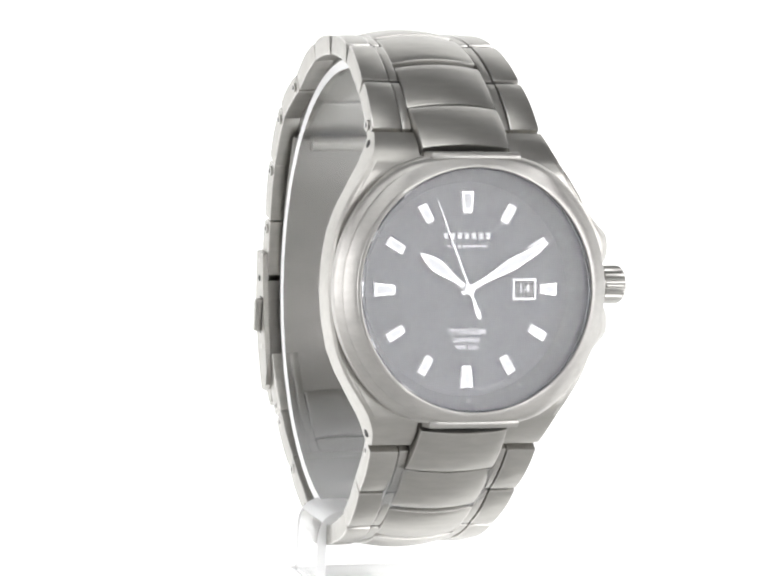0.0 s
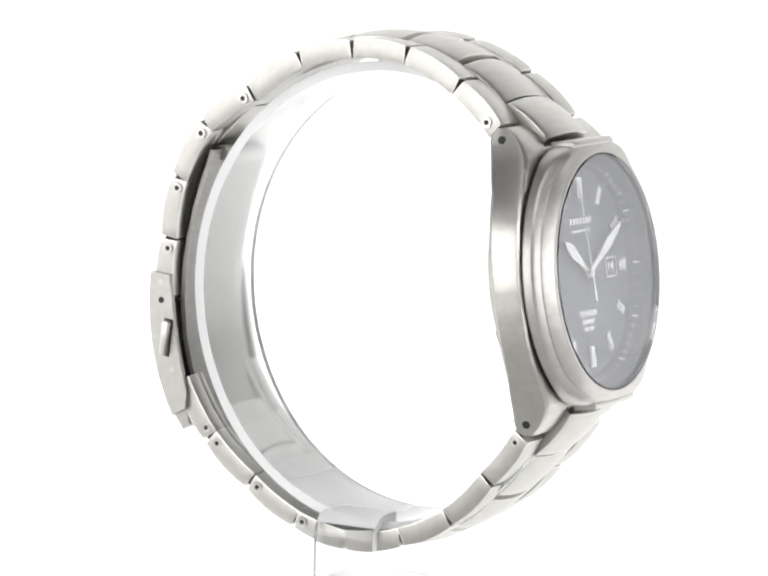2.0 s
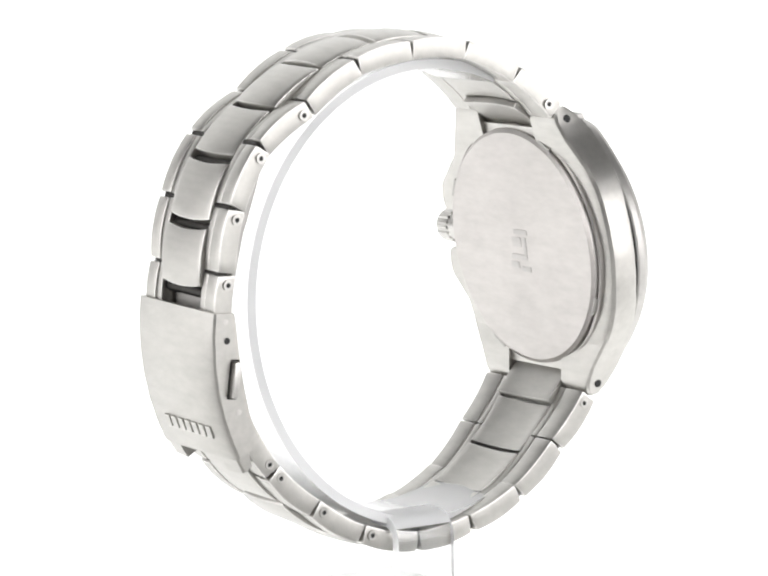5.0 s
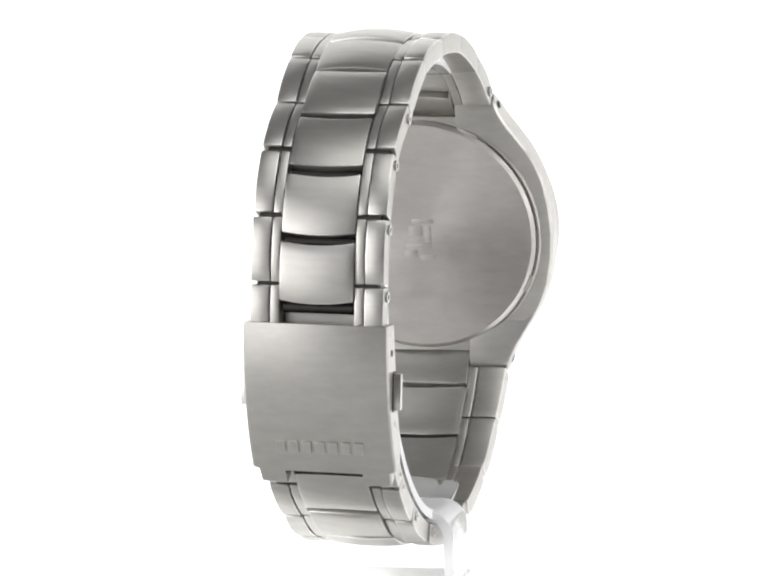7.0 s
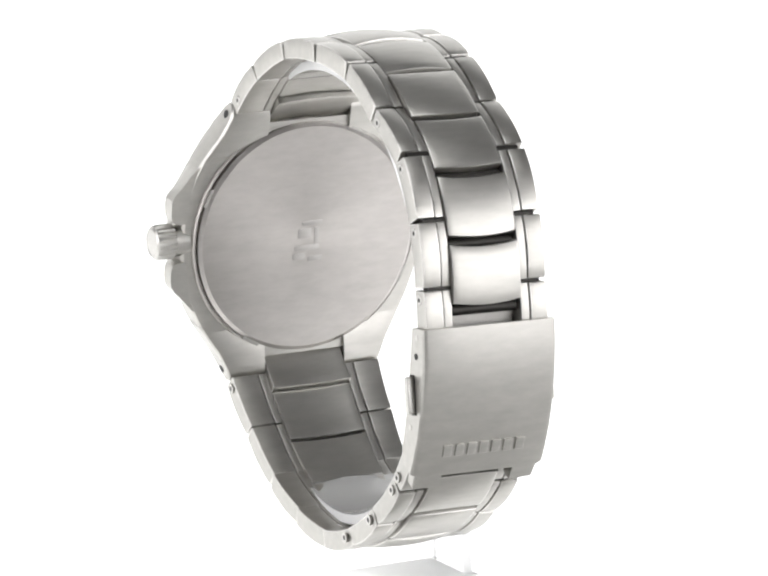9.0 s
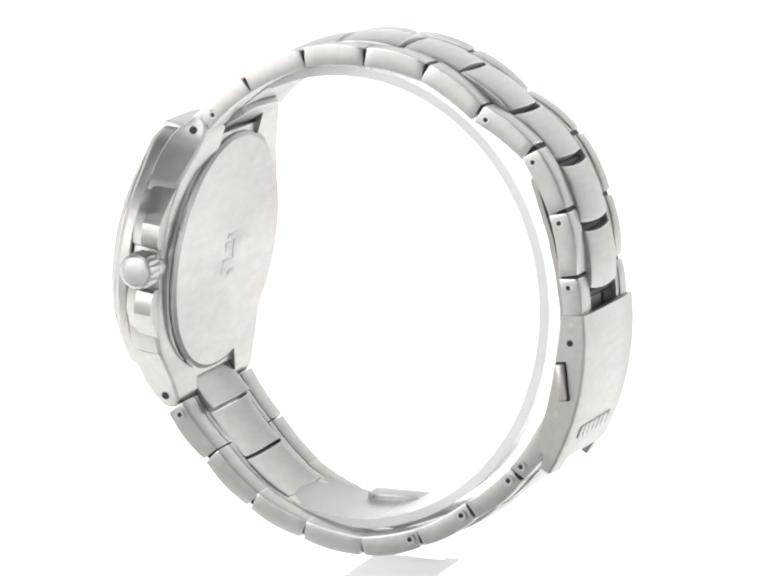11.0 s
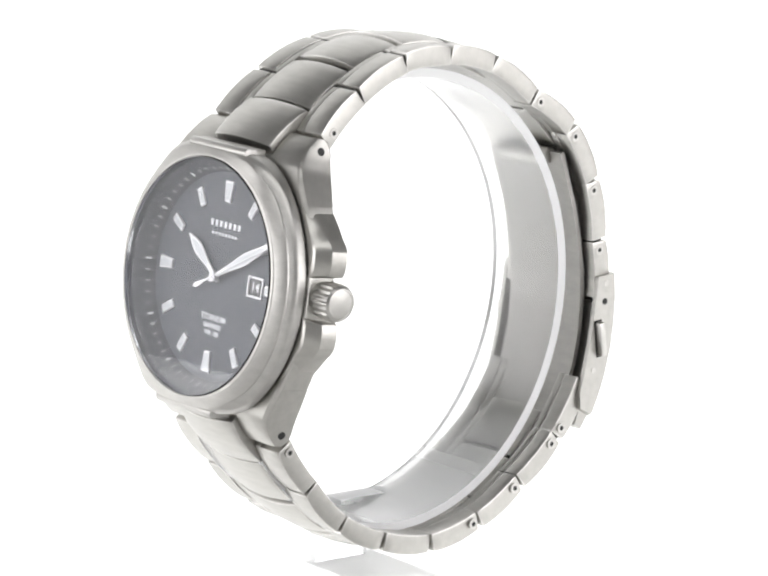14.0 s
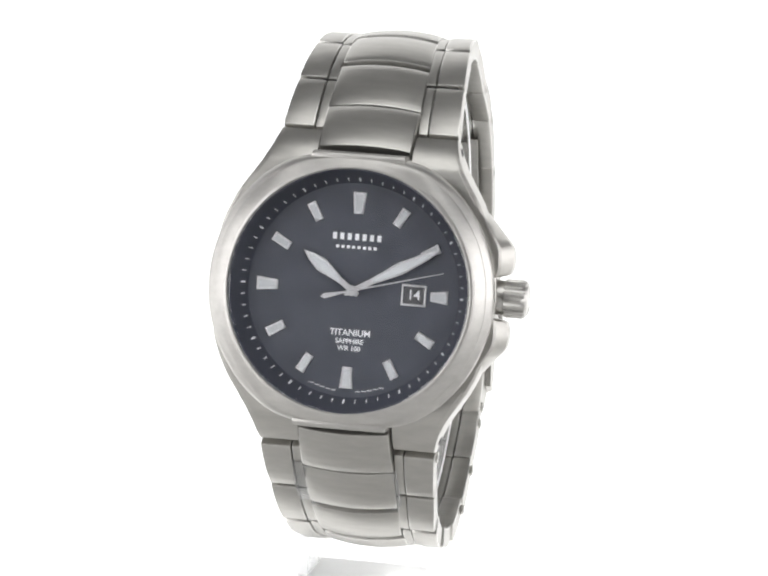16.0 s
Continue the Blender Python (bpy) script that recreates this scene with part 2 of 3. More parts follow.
def bracelet_half(watch, joints, wide, out, side_count, holes):
    """One half of the bracelet; out is -1 where x turns over so that z points outwards."""
    n = len(joints)
    mids = [(joints[k][0] + 0.37 * (joints[k + 1][0] - joints[k][0]), joints[k][1] + 0.37 * (joints[k + 1][1] - joints[k][1])) for k in range(n - 1)]
    for k in range(side_count):
        m, length = link_pose(joints[k], joints[k + 1], out)
        inner0 = thread(*MID_WIDE, k) + 0.12
        inner1 = thread(*MID_WIDE, k + 1) + 0.12
        for s in (1, -1):
            a0, a1 = s * inner0, s * inner1
            step0, step1 = s * (inner0 + 1.35), s * (inner1 + 1.35)
            bm = bmesh.new()
            pts = sorted([(a0, a1), (step0 - s * 0.07, step1 - s * 0.07)])
            box(bm, pts[0][0], pts[1][0], 0.2, length - 0.2, -1.35, 1.42, 0.14, 0.42, 6, (pts[0][1], pts[1][1]))
            pts = sorted([(step0 + s * 0.07, step1 + s * 0.07), (s * wide[k], s * wide[k + 1])])
            box(bm, pts[0][0], pts[1][0], 0.2, length - 0.2, -1.4, 1.62, 0.2, 0.5, 6, (pts[0][1], pts[1][1]))
            link = part("side_link", bm, TITANIUM, watch, "", m, rim=RIM_METAL)
            if k in holes:
                at = Matrix.Translation((s * (wide[k] + (wide[k + 1] - wide[k]) * 0.17), holes[k], -0.35)) @ Matrix.Rotation(radians(90), 4, "Y")
                ring = lathe(bmesh.new(), [(0.36, -0.3), (0.36, 0.1), (0.66, 0.1), (0.76, 0.02), (0.78, -0.3)], 16, True)
                part("pin_rim", ring, POLISHED, link, "", at)
                part("pin_hole", cylinder(bmesh.new(), 0.40, -0.3, 0.03, 12), BLACK, link, "black pin hole", at)
    for k in range(n - 2):
        p, q = mids[k], mids[k + 1]
        m, length = link_pose(p, q, out)
        w0 = thread(*MID_WIDE, k)
        w1 = thread(*MID_WIDE, k + 1)
        gap = (0.75, 0.85, 0.65, 0.6, 0.65, 0.75, 0.95, 0.95)[k % 8]
        crown = (0.75, 0.75, 0.7, 0.55, 0.4, 0.3, 0.25, 0.25)[k % 8]
        bm = crowned(bmesh.new(), w0, w1, gap / 2, length - gap / 2, -0.9, 2.2 + 0.53 * crown, crown, 0.4, 0.16, 0.5 if k > 3 else 0.08)
        part("middle_link", bm, TITANIUM, watch, "", m, rim=RIM_METAL)
    for k in range(1, side_count):
        x = Matrix.Rotation(radians(90), 4, "Y")
        for c, half, r in ((joints[k], wide[k] - 0.9, 0.8), (mids[k], 6.0 if k < 3 else 5.0, 0.8)):
            part("link_pin", cylinder(bmesh.new(), r, -half, half, 16), PIN_METAL, watch, "link pin darkened for the shade between links", twist(c[0]) @ Matrix.Translation((0, *c)) @ x)
    return mids


def end_link(watch, mid, out, top):
    """The middle piece that fills the gap between two lugs."""
    s = 1 if top else -1
    front = CASE @ Vector((0.4, s * 18.5, -2.3))
    m, length = link_pose((front.y, front.z), mid, out)
    bm = crowned(bmesh.new(), 6.45, MID_WIDE_END, 0.0, length - 0.1, -1.8, 2.85, 0.7, 0.45, 0.16)
    part("end_link", bm, TITANIUM, watch, "", m, rim=RIM_METAL)


HALF_WIDTH = ([0, 4, 8, 11, 13, 15, 17.5, 19.5, 21.9], [20.2, 19.95, 19.25, 18.15, 17.15, 15.9, 14.3, 13.35, 12.6])


def case_body(watch):
    bm = bmesh.new()
    rings = []
    steps = 36
    for i in range(steps + 1):
        y = -18.6 + 37.2 * i / steps
        w = thread(*HALF_WIDTH, abs(y))
        zt = thread([0, 14, 17, 18.6], [-0.5, -0.55, -0.95, -1.6], abs(y))
        zb = thread([0, 10, 18.6], [-5.3, -5.5, -6.2], abs(y))
        v = w + thread([0, 10, 16], [0.25, 0.2, 0.0], abs(y))
        c = math.sqrt(max(17.6 ** 2 - y * y, 0.1))      # the hollow that holds the dial
        rings.append([(-v + 0.5, y, zt), (-v + 0.12, y, zt - 0.25), (-v, y, zt - 0.8), (-v, y, zb + 0.8), (-v + 0.35, y, zb + 0.25), (-v + 1.3, y, zb),
                      (w - 1.3, y, zb), (w - 0.35, y, zb + 0.25), (w, y, zb + 0.8), (w, y, zt - 0.8), (w - 0.12, y, zt - 0.25), (w - 0.5, y, zt),
                      (c, y, zt), (c, y, -2.2), (-c, y, -2.2), (-c, y, zt)])
    loft(bm, rings)
    return part("case_body", bm, CASE_METAL, watch, "brushed titanium middle case", CASE)


def lug(case, sx, sy):
    """A lug: bends down and inwards beyond the bezel."""
    bm = bmesh.new()
    rings = []
    for i in range(15):
        u = i / 14
        y = 13.0 + 8.9 * u
        w = thread(*HALF_WIDTH, y) + 0.03
        top = thread([13, 16, 18, 19.5, 20.8, 21.9], [-0.45, -0.62, -1.15, -1.95, -3.0, -4.3], y)
        bot = thread([13, 17, 20, 21.2, 21.9], [-5.6, -6.6, -7.1, -6.9, -6.2], y)
        mid = 0.5 * (top + bot)
        ins = max(6.75, math.sqrt(max(0.0, 17.6 ** 2 - y * y)))
        rings.append([(sx * ins, sy * y, top - 0.1), (sx * (w - 0.9), sy * y, top), (sx * (w - 0.15), sy * y, top - 0.35), (sx * w, sy * y, max(mid, top - 1.2)),
                      (sx * w, sy * y, min(mid, bot + 0.5)), (sx * (w - 0.3), sy * y, bot + 0.1), (sx * (w - 0.8), sy * y, bot), (sx * ins, sy * y, bot)])
    loft(bm, rings)
    piece = part("lug", bm, CASE_METAL, case)
    w = thread(*HALF_WIDTH, 20.2)
    at = Matrix.Translation((sx * (w + 0.0), sy * 20.2, -5.0)) @ Matrix.Rotation(radians(sx * sy * 15), 4, "Z") @ Matrix.Rotation(radians(90), 4, "Y")
    part("lug_hole", cylinder(bmesh.new(), 0.6, -0.12, 0.12, 16), BLACK, piece, "black spring bar hole", at)


def tonneau(angle, ax, ay, flat):
    """Radius of a barrel shape: an ellipse cut off square at both ends."""
    c, k = math.cos(angle), abs(math.sin(angle))
    oval = 1.0 / math.sqrt((c / ax) ** 2 + (k / ay) ** 2)
    cut = flat / max(k, 1e-6)
    return (oval ** -20 + cut ** -20) ** (-1 / 20)


def bezel(watch):
    """Barrel-shaped bezel with a round opening, stepped towards its rim."""
    bm = bmesh.new()
    n = 144
    def ring(f, z_side, z_end, inner=17.0):
        """f runs from the round opening (0) to the barrel outline (1); the flanks are cut lower than the ends."""
        out = []
        for i in range(n):
            a = 2 * math.pi * i / n
            u = min(1.0, max(0.0, (abs(math.cos(a)) - 0.42) / 0.34))
            u = u * u * (3 - 2 * u)
            r = inner + f * (tonneau(a, 20.1 if math.cos(a) > 0 else 20.25, 20.4, 19.15) - inner)
            out.append((r * math.cos(a), r * math.sin(a), z_end + (z_side - z_end) * u))
        return out
    rings = [ring(0, 0.0, 0.0), ring(0, 3.62, 3.62), ring(0.02, 3.78, 3.78), ring(0.06, 3.82, 3.8), ring(0.17, 3.74, 3.76), ring(0.2, 3.62, 3.72), ring(0.23, 3.58, 3.72), ring(0.25, 3.55, 3.7),
             ring(0.45, 3.08, 3.56), ring(0.66, 2.55, 3.4), ring(0.685, 2.45, 3.37), ring(0.70, 2.22, 3.35), ring(0.72, 2.17, 3.32), ring(0.86, 1.82, 2.95), ring(0.96, 1.5, 2.4),
             ring(0.99, 1.3, 2.1), ring(1.0, 1.1, 1.6), ring(1.0, 0.1, -0.1), ring(0.95, -0.18, -0.4), ring(0.3, -0.2, -0.4)]
    loft(bm, rings, True, False)
    part("bezel", bm, BEZEL_METAL, watch, "satin titanium barrel-shaped bezel", CASE, 24)
    # flat tab at each end, as wide as the bracelet's middle links
    for sy in (-1, 1):
        tab = crowned(bmesh.new(), 6.7, 6.5, 17.8, 19.2, -0.3, 3.42, 0.35, 0.4, 0.4)
        if sy < 0:
            bmesh.ops.rotate(tab, cent=(0, 0, 0), matrix=Matrix.Rotation(math.pi, 3, "Z"), verts=tab.verts)
        part("bezel_tab", tab, BEZEL_METAL, watch, "", CASE)
    # the dark seam between bezel and middle case
    seam = bmesh.new()
    loft(seam, [ring(0.78, -0.12, -0.3), ring(0.78, -1.0, -1.2)], True, False)
    part("seam", seam, BLACK, watch, "dark seam under the bezel", CASE)


def crown_guard(case, sy):
    bm = bmesh.new()
    outline = [(16.5, sy * 12.2), (17.8, sy * 11.4), (19.2, sy * 9.9), (20.4, sy * 8.5), (21.3, sy * 7.6), (21.8, sy * 6.8), (21.95, sy * 5.6), (21.9, sy * 4.3), (21.6, sy * 3.4), (21.0, sy * 3.05), (16.5, sy * 3.05)]
    if sy < 0:
        outline.reverse()
    # the front is chamfered back from the outer face
    front = [(16.5 + (x - 16.5) * 0.74, y - sy * 0.25 * min(1.0, (x - 16.5) / 4)) for x, y in outline]
    loft(bm, [[(x, y, -5.2) for x, y in outline], [(x, y, -2.5) for x, y in outline], [(x, y, -0.6) for x, y in front], [(16.5 + (x - 16.5) * 0.9, y, -0.42) for x, y in front]])
    part("crown_guard", bm, CASE_METAL, case, "", Matrix.Translation((0, 0.6, 0)))


def crown(watch):
    bm = bmesh.new()
    n = 72
    def ring(r, z, teeth):
        return [((r - (0.22 if teeth and (i // 2) % 2 else 0.0)) * math.cos(2 * math.pi * i / n), (r - (0.22 if teeth and (i // 2) % 2 else 0.0)) * math.sin(2 * math.pi * i / n), z) for i in range(n)]
    loft(bm, [ring(2.3, 0, False), ring(2.7, 0.25, True), ring(2.72, 2.7, True), ring(2.5, 3.15, False), ring(2.15, 3.42, False), ring(2.0, 3.45, False), ring(1.92, 3.36, False), ring(1.7, 3.38, False), ring(0.8, 3.5, False)])
    cylinder(bm, 2.45, -3.0, 0.2, 36)
    at = CASE @ Matrix.Translation((20.9, 0.6, -3.2)) @ Matrix.Rotation(radians(90), 4, "Y")
    part("crown", bm, POLISHED, watch, "fluted polished crown", at)


def case_back(watch):
    bm = bmesh.new()
    lathe(bm, [(18.75, -5.0), (18.75, -5.9), (18.6, -6.15), (18.45, -6.15), (18.4, -5.8), (18.2, -5.8), (18.1, -6.5), (17.5, -6.88), (6.0, -7.05), (0.01, -7.05)], 96)
    back = part("case_back", bm, BACK_METAL, watch, "satin steel snap case back", CASE)
    # shallow worn mark in the middle, not legible, and the opener notches at the rim
    for x, y, w, h in ((-0.6, 2.3, 3.4, 0.7), (0.6, 0.7, 2.2, 1.5), (-1.4, 0.2, 0.8, 2.6), (0.2, -1.6, 4.0, 0.8), (1.5, -2.9, 2.0, 1.0), (-1.2, -3.4, 2.4, 0.8)):
        part("engraving", box(bmesh.new(), x - w / 2, x + w / 2, y - h / 2, y + h / 2, -7.10, -7.0, 0.03), WORN, back)
    for a in (25, 118, 205, 300):
        m = Matrix.Rotation(radians(a), 4, "Z") @ Matrix.Translation((18.0, 0, -6.3))
        part("opener_notch", box(bmesh.new(), -0.45, 0.45, -1.5, 1.5, -0.3, 0.35, 0.15), BLADE_METAL, back, "dull opener notch", m)


def text_part(name, body, size, x, y, z, mat, parent):
    cu = bpy.data.curves.new(name, "FONT")
    cu.body, cu.size, cu.align_x, cu.align_y, cu.extrude, cu.offset = body, size, "CENTER", "CENTER", 0.02, 0.02
    tmp = new(name, cu)
    me = bpy.data.meshes.new_from_object(tmp.evaluated_get(bpy.context.evaluated_depsgraph_get()))
    bpy.data.objects.remove(tmp)
    me.transform(Matrix.Scale(MM, 4))
    me.materials.append(mat)
    return placed(name, me, parent, "", Matrix.Translation((x, y, z)))


SUNK = CASE @ Matrix.Translation((0, 0, -1.0))      # the dial lies deep under the crystal


def dial(watch):
    face = part("dial", lathe(bmesh.new(), [(16.9, -0.6), (16.9, -0.25), (0.01, -0.25)], 96), DIAL_PAINT, watch, "dark blue-black dial", SUNK)
    ring = part("chapter_ring", lathe(bmesh.new(), [(14.95, -1.24), (15.0, -1.1), (16.92, 2.15), (16.96, 2.1), (16.96, -1.5)], 120), RING_PAINT, watch, "black sloping minute ring", CASE)
    # minute marks on the slope
    slope = math.atan2(3.25, 1.92)
    def mark_mesh(w, l):
        bm = box(bmesh.new(), -w, w, -l, l, -0.03, 0.05, 0.0)
        bmesh.ops.scale(bm, vec=(MM, MM, MM), verts=bm.verts)
        me = bpy.data.meshes.new("minute_mark")
        bm.to_mesh(me)
        bm.free()
        me.materials.append(WHITE_PRINT)
        return me
    thin, wide = mark_mesh(0.06, 0.40), mark_mesh(0.12, 0.46)
    for i in range(60):
        m = Matrix.Rotation(-2 * math.pi * i / 60, 4, "Z") @ Matrix.Translation((0, 15.5, -0.22)) @ Matrix.Rotation(slope, 4, "X")
        placed("minute_mark", thin if i % 5 else wide, ring, "", m)
    # applied hour markers
    for i in range(12):
        if i == 3:
            o = [(-0.62, -1.2), (0.62, -1.2), (0.95, 1.25), (-0.95, 1.25)]
            r = 12.15
        elif i % 3 == 0:
            o = [(-0.66, -1.5), (0.66, -1.5), (0.95, 1.5), (-0.95, 1.5)]
            r = 12.2
        else:
            o = [(-0.60, -1.35), (0.60, -1.35), (0.66, 1.35), (-0.66, 1.35)]
            r = 12.2
        m = Matrix.Rotation(-2 * math.pi * i / 12, 4, "Z") @ Matrix.Translation((0, r, -0.25))
        mk = part("hour_marker", prism(bmesh.new(), o, 0.0, 0.34, 0.1), SILVER, face, "silver applied hour marker", m)
        inner = [(x * 0.62, y * 0.78) for x, y in o]
        part("lume", prism(bmesh.new(), inner, 0.3, 0.37), LUME, mk)
    # date window
    bm = bmesh.new()
    for x0, x1, y0, y1 in ((-1.75, 1.75, 1.2, 1.5), (-1.75, 1.75, -1.5, -1.2), (-1.75, -1.48, -1.2, 1.2), (1.48, 1.75, -1.2, 1.2)):
        box(bm, x0, x1, y0, y1, -0.25, -0.05, 0.05)
    part("date_frame", bm, SILVER, face, "silver date window frame", Matrix.Translation((8.6, 0, 0)))
    disc = part("date_disc", box(bmesh.new(), -1.47, 1.47, -1.19, 1.19, -0.3, -0.22, 0.0), DATE_GREY, face, "grey date disc", Matrix.Translation((8.6, 0, 0)))
    text_part("date_number", "14", 1.9, 0, 0, -0.19, WHITE_PRINT, disc)
    # printing: the maker's mark as plain bars, the rest as it reads
    bm = bmesh.new()
    for i in range(7):
        x = -3.15 + i * 1.05
        box(bm, x - 0.28, x + 0.28, 7.0, 7.9, -0.245, -0.225, 0)
    part("maker_mark", bm, WHITE_PRINT, face)
    bm = bmesh.new()
    for i in range(8):
        x = -2.66 + i * 0.76
        box(bm, x - 0.22, x + 0.22, 5.8, 6.2, -0.245, -0.225, 0)
    part("maker_line", bm, WHITE_PRINT, face)
    text_part("dial_print", "TITANIUM", 1.25, 0, -5.95, -0.235, WHITE_PRINT, face)
    text_part("dial_print", "SAPPHIRE", 0.95, 0, -7.15, -0.235, WHITE_PRINT, face)
    text_part("dial_print", "WR 100", 0.95, 0, -8.15, -0.235, WHITE_PRINT, face)
    bm = bmesh.new()
    for s in (-1, 1):
        for k in range(5):
            a = radians(s * (7 + 3.4 * k))
            m = Matrix.Rotation(-a, 4, "Z")
            c = m @ Vector((0, -14.15, 0))
            box(bm, c.x - 0.36, c.x + 0.36, c.y - 0.05, c.y + 0.05, -0.245, -0.225, 0)
    part("origin_print", bm, WHITE_PRINT, face)


def hand(name, watch, outline, lume, z, angle, label):
    m = SUNK @ Matrix.Rotation(-radians(angle), 4, "Z")
    ob = part(name, prism(bmesh.new(), outline, z, z + 0.18, 0.05), SILVER, watch, label, m)
    if lume:
        part("lume", prism(bmesh.new(), lume, z + 0.15, z + 0.2), LUME, ob)
    return ob


def pointers(watch):
    hand("hour_hand", watch, [(-0.35, -1.0), (0.35, -1.0), (0.42, 2.4), (1.0, 5.6), (0.62, 7.4), (0, 8.9), (-0.62, 7.4), (-1.0, 5.6), (-0.42, 2.4)],
         [(0.22, 2.6), (0.66, 5.6), (0.36, 7.2), (0, 7.9), (-0.36, 7.2), (-0.66, 5.6), (-0.22, 2.6)], 0.35, 305.3, "broad silver hour hand")
    hand("minute_hand", watch, [(-0.32, -1.2), (0.32, -1.2), (0.4, 3.0), (0.88, 7.4), (0.55, 11.6), (0, 13.7), (-0.55, 11.6), (-0.88, 7.4), (-0.4, 3.0)],
         [(0.2, 3.2), (0.56, 7.4), (0.3, 11.3), (0, 12.4), (-0.3, 11.3), (-0.56, 7.4), (-0.2, 3.2)], 0.65, 61.3, "long silver minute hand")
    bm = prism(bmesh.new(), [(-0.12, -1.0), (0.12, -1.0), (0.055, 13.2), (-0.055, 13.2)], 0.95, 1.08)
    prism(bm, [(-0.12, -1.0), (-0.38, -3.9), (0, -4.5), (0.38, -3.9), (0.12, -1.0)], 0.95, 1.08)
    cylinder(bm, 0.75, 0.9, 1.15, 24, 0.1)
    cylinder(bm, 0.25, 1.1, 1.3, 12, 0.05)
    return part("second_hand", bm, SILVER, watch, "thin silver second hand", SUNK)


def crystal(watch):
    bm = bmesh.new()
    lathe(bm, [(0.01, 2.2), (16.8, 2.2), (16.93, 2.25), (16.96, 3.68), (16.8, 3.86), (0.01, 3.89)], 96)
    ob = part("crystal", bm, SAPPHIRE, watch, "clear sapphire crystal", CASE, 3)
    ob.visible_shadow = False


def clasp(watch):
    """Folding clasp: a curved cover with side walls, push buttons and the folded blades beneath."""
    curve = [(35.4, 0.6), (35.65, -3.0), (35.5, -7.0), (34.95, -11.0), (33.95, -15.0), (32.6, -18.6), (31.5, -20.9), (31.3, -21.2), (30.1, -23.2)]
    bm = bmesh.new()
    rings = []
    W = 10.45
    for i, (y, z) in enumerate(curve):
        a, b = curve[max(0, i - 1)], curve[min(len(curve) - 1, i + 1)]
        d = Vector((b[0] - a[0], b[1] - a[1])).normalized()
        inn = Vector((d.y, -d.x))
        deep = [3.6, 4.3, 4.6, 4.7, 4.6, 4.3, 3.0, 2.5, 1.9][i]
        W = (10.45, 10.45, 10.45, 10.45, 10.45, 10.45, 10.45, 9.65, 9.5)[i]
        prof = [(-W, deep), (-W, 0.6), (-W + 0.2, 0.26), (-W + 0.85, 0), (W - 0.85, 0), (W - 0.2, 0.26), (W, 0.6), (W, deep), (W - 0.8, deep), (W - 0.8, 0.9), (-W + 0.8, 0.9), (-W + 0.8, deep)]
        rings.append([(x, y + inn.x * h, z + inn.y * h) for x, h in prof])
    loft(bm, rings[:8])
    # the end is notched for the middle link: two tabs go on beside it
    for x, corners in ((-5.6, (0, 1, 2)), (5.6, (7, 6, 5))):
        tab = []
        for r in rings[7:]:
            top, low = r[3], r[11]
            tab.append([r[k] for k in corners] + [(x, top[1], top[2]), (x, low[1], low[2])])
        loft(bm, tab)
    cover = part("clasp_cover", bm, TITANIUM, watch, "brushed titanium fold-over clasp cover", twist(33))
    W = 10.45
    for s in (-1, 1):
        side = Matrix.Rotation(radians(90), 4, "Y")
        for y, z, r, mat in ((33.3, -0.8, 0.42, POLISHED), (33.1, -3.5, 0.48, BLACK), (31.2, -13.9, 0.42, POLISHED)):
            part("clasp_pin", cylinder(bmesh.new(), r, -0.3, 0.06, 16), mat, cover, "", Matrix.Translation((s * W, y, z)) @ (side if s > 0 else Matrix.Rotation(radians(-90), 4, "Y")))
        tilt = Matrix.Translation((s * W, 32.1, -9.1)) @ Matrix.Rotation(radians(7), 4, "X")
        part("button_slot", box(bmesh.new(), -0.05, 0.05, -0.75, 0.75, -2.85, 2.85, 0.0), PIN_METAL, cover, "dark slot", tilt)
        part("push_button", box(bmesh.new(), -0.3, 1.15, -0.55, 0.55, -2.6, 2.6, 0.3) if s > 0 else box(bmesh.new(), -1.15, 0.3, -0.55, 0.55, -2.6, 2.6, 0.3), POLISHED, cover, "polished push button", tilt)
    # embossed maker's mark as plain bars
    tilt = Matrix.Translation((0, 33.28, -17.3)) @ Matrix.Rotation(radians(-20.0), 4, "X")
    for i in range(7):
        bar = box(bmesh.new(), -0.68, 0.68, -0.4, 0.10, -0.95, 0.95, 0.12)
        part("embossed_bar", bar, TITANIUM, cover, "", tilt @ Matrix.Translation((-5.7 + i * 1.9, 0, 0)), rim=RIM_METAL)
    # folded blades inside the clasp
    blade = [(25.8, 19.2), (27.0, 15.5), (28.6, 10.8), (29.7, 6.0), (30.5, 1.0), (30.7, -4.0), (30.3, -9.0), (29.2, -14.0), (27.4, -18.0), (25.3, -21.6)]
    for off, w, first, last in ((0.0, 7.6, 0, 10), (0.95, 5.0, 1, 9), (1.9, 9.4, 5, 9)):
        bm = bmesh.new()
        rings = []
        for y, z in blade[first:last]:
            rings.append([(-w, y + off, z), (w, y + off, z), (w, y + off + 0.75, z + 0.1), (-w, y + off + 0.75, z + 0.1)])
        loft(bm, rings)
        part("clasp_blade", bm, BLADE_METAL, watch, "folded inner clasp blade", twist(30))
    part("clasp_hinge", cylinder(bmesh.new(), 1.15, -5.0, 5.0, 20, 0.15), TITANIUM, watch, "", twist(26) @ Matrix.Translation((0, 26.2, 18.6)) @ Matrix.Rotation(radians(90), 4, "Y"))


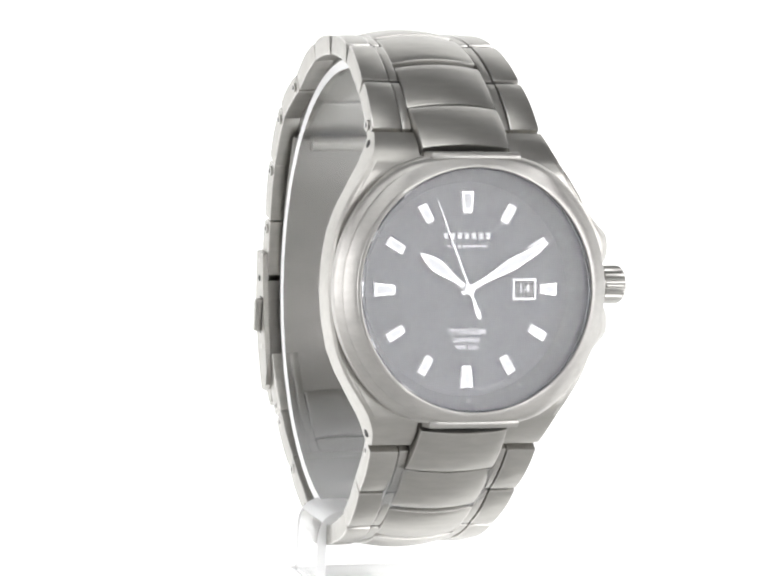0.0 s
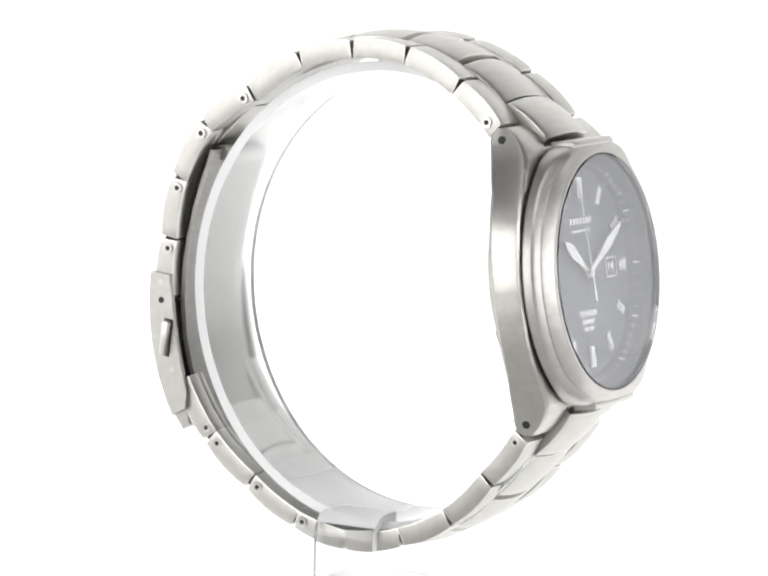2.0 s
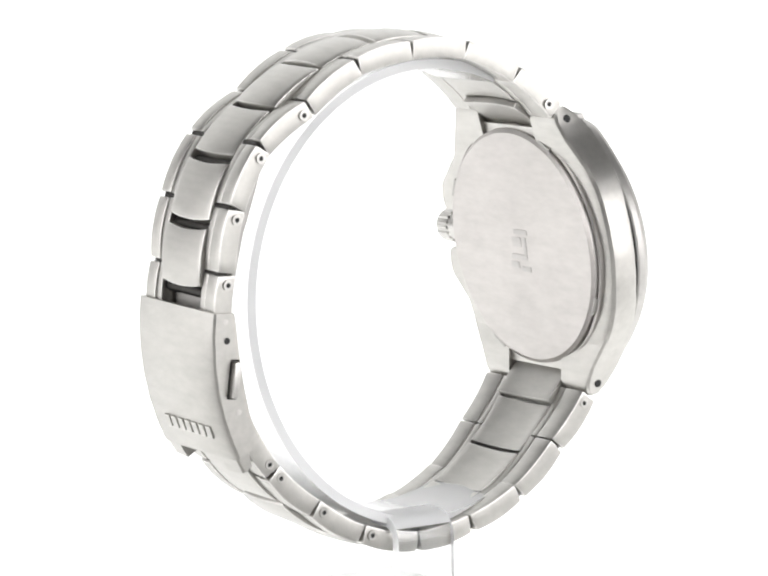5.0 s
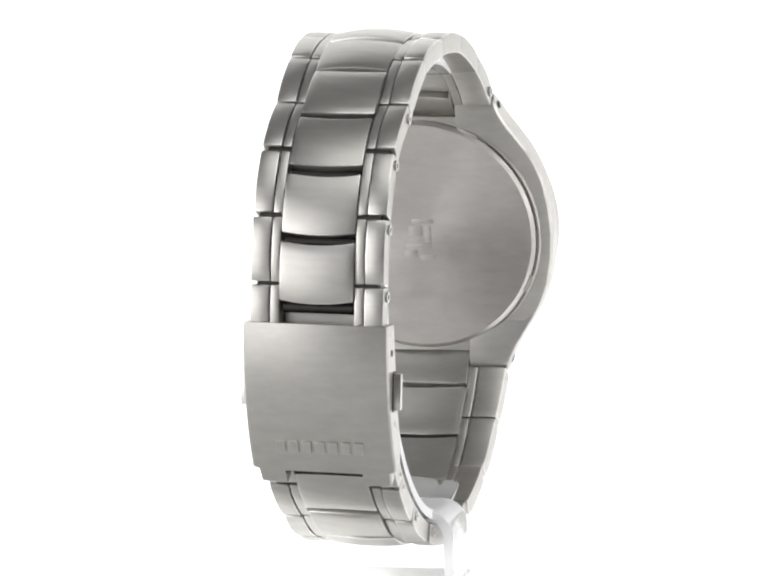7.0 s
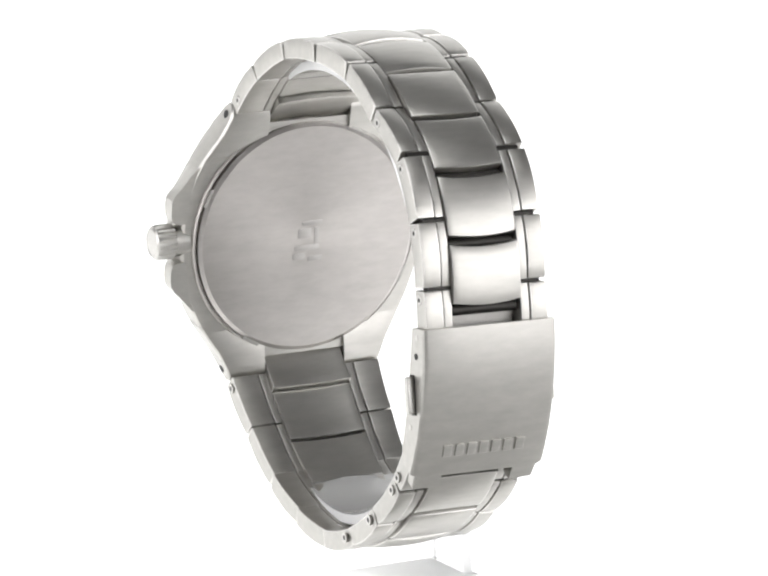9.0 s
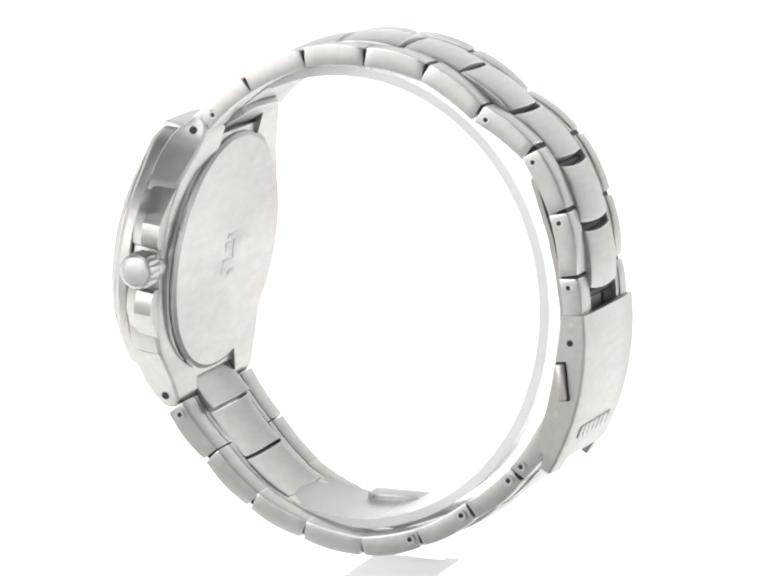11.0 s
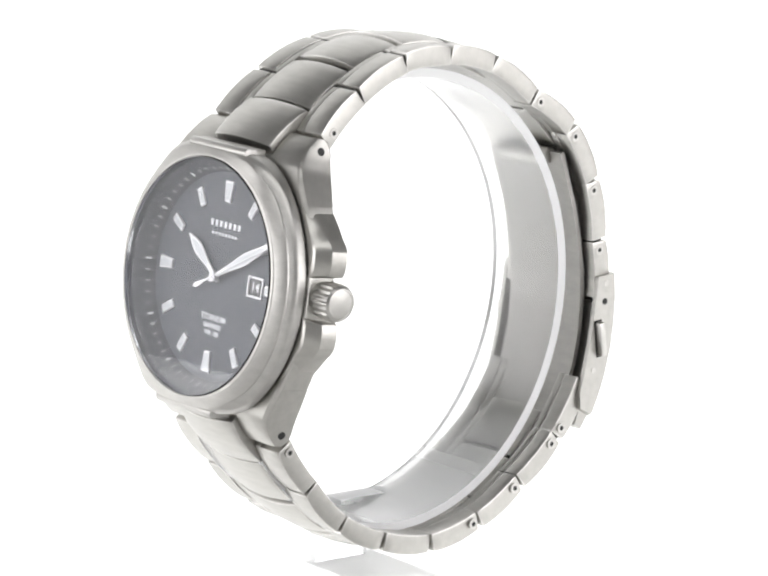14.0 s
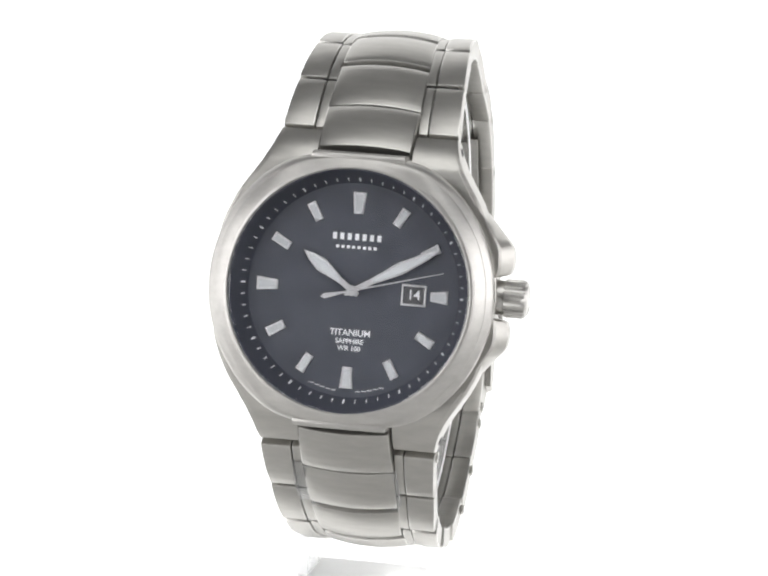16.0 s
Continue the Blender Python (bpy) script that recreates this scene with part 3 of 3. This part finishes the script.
def wrist_watch():
    watch = new("wrist_watch")
    tagged(watch, "titanium wrist watch with dark blue dial on a clear stand", "watch")
    body = case_body(watch)
    for sx in (-1, 1):
        for sy in (-1, 1):
            lug(body, sx, sy)
    for sy in (-1, 1):
        crown_guard(body, sy)
    bezel(watch)
    case_back(watch)
    crown(watch)
    dial(watch)
    second = pointers(watch)
    crystal(watch)
    up = bracelet_half(watch, UPPER, UPPER_WIDE, 1, 9, {0: 2.0, 5: 1.5, 6: 1.5, 7: 1.5, 8: 1.5})
    low = bracelet_half(watch, LOWER, LOWER_WIDE, -1, 8, {0: 1.5, 4: 8.0, 5: 7.8, 6: 7.8, 7: 1.5})
    end_link(watch, up[0], 1, True)
    end_link(watch, low[0], -1, False)
    clasp(watch)
    return watch, second


# ---- the stand ----
def frost_sides(ob):
    """Gives the sawn faces, which look along the watch's width, a frosted finish."""
    ob.data.materials.append(EDGE)
    for f in ob.data.polygons:
        if abs(f.normal.x) > 0.7:
            f.material_index = 1
    return ob


def frost_narrow(ob, axis):
    ob.data.materials.append(EDGE)
    for f in ob.data.polygons:
        if abs(f.normal[axis]) > 0.35:
            f.material_index = 1
    return ob


def display_stand():
    stand = new("display_stand")
    tagged(stand, "clear acrylic C-shaped watch display stand on a small base", "stand")
    bm = bmesh.new()
    rings = []
    for i in range(65):
        a = radians(113 - 256 * i / 64)
        c, s = math.cos(a), math.sin(a)
        tall = 34.0 if s > 0 else 34.8
        o = (-3.0 + 31.5 * c, tall * s)
        q = (-3.0 + 30.0 * c, (tall - 1.4) * s)
        rings.append([(-8.5, *o), (6.5, *o), (6.5, *q), (-8.5, *q)])
    loft(bm, rings)
    frost_sides(part("c_ring", bm, SHEEN_ACRYLIC, stand))
    # one bent sheet: upright beside the bracelet, rounded over, then level under the ring
    line = [(-10.8, -43.38), (-10.8, -36.2)]
    for k in range(1, 9):
        a = radians(180 - 90 * k / 8)
        line.append((-7.8 + 3.0 * math.cos(a), -36.2 + 3.0 * math.sin(a)))
    line.append((-4.5, -33.2))
    bm = bmesh.new()
    rings = []
    for k, (x, z) in enumerate(line):
        p, q = line[max(0, k - 1)], line[min(len(line) - 1, k + 1)]
        d = Vector((q[0] - p[0], q[1] - p[1])).normalized() * 0.75
        rings.append([(x - d.y, y, z + d.x) if e else (x + d.y, y, z - d.x) for e, y in ((1, -4.5), (1, 5.3), (0, 5.3), (0, -4.5))])
    loft(bm, rings)
    stem = frost_narrow(part("stem", bm, ACRYLIC, stand), 1)
    # upward faces get the white reflection as a paler material
    stem.data.materials.append(SHEEN_TOP)
    for f in stem.data.polygons:
        if f.normal.z > 0.6:
            f.material_index = 2
    base = part("base", box(bmesh.new(), -11.9, 6.2, -5.6, 7.6, -44.78, -43.4, 0.25), ACRYLIC, stand)
    for k in range(3):
        frost_narrow(base, k)
    return stand


sweep()
table()
room()
WATCH, SECOND = wrist_watch()
STAND = display_stand()

# the watch sits a little askew on the turntable
SEAT = pose(0, 0, 0, 0, 0, -4.956) @ pose(0, 0, 0, 0, 2.5, 0)
SEAT.translation = SEAT.to_3x3() @ Vector((1.278 * MM, 0, 0))
TURN = [(0, 24.02), (0.5, 34.77), (1, 45.59), (1.5, 56.33), (2, 66.82), (2.5, 77.20), (3, 87.50), (3.5, 97.80), (4, 108.08), (6.5, 160.15), (7, 170.73), (7.5, 181.08), (8, 191.16), (8.5, 201.21), (9, 211.26), (11.5, 262.64), (12, 272.89), (12.5, 283.16), (13, 293.49), (13.5, 303.80), (14, 314.15), (14.5, 324.42), (15, 334.58), (15.5, 344.65), (16, 354.51)]


def motions():
    rows = []
    for t, a in TURN:
        rows.append((t, Matrix.Translation((0.3 * MM, 0, LIFT)) @ pose(0, 0, 0, 0, 0, a) @ SEAT))
    walk(WATCH, rows)
    walk(STAND, rows)
    # the second hand steps once a second
    base = Matrix.Translation(SUNK.translation * MM) @ SUNK.to_3x3().to_4x4()
    ticks = [(0.0, 0)]
    for k in range(16):
        ticks += [(0.30 + k, k), (0.37 + k, k + 1)]
    ticks.append((16.0, 16))
    walk(SECOND, [(t, base @ Matrix.Rotation(-radians(6 * (56.5 + k)), 4, "Z")) for t, k in ticks])


motions()
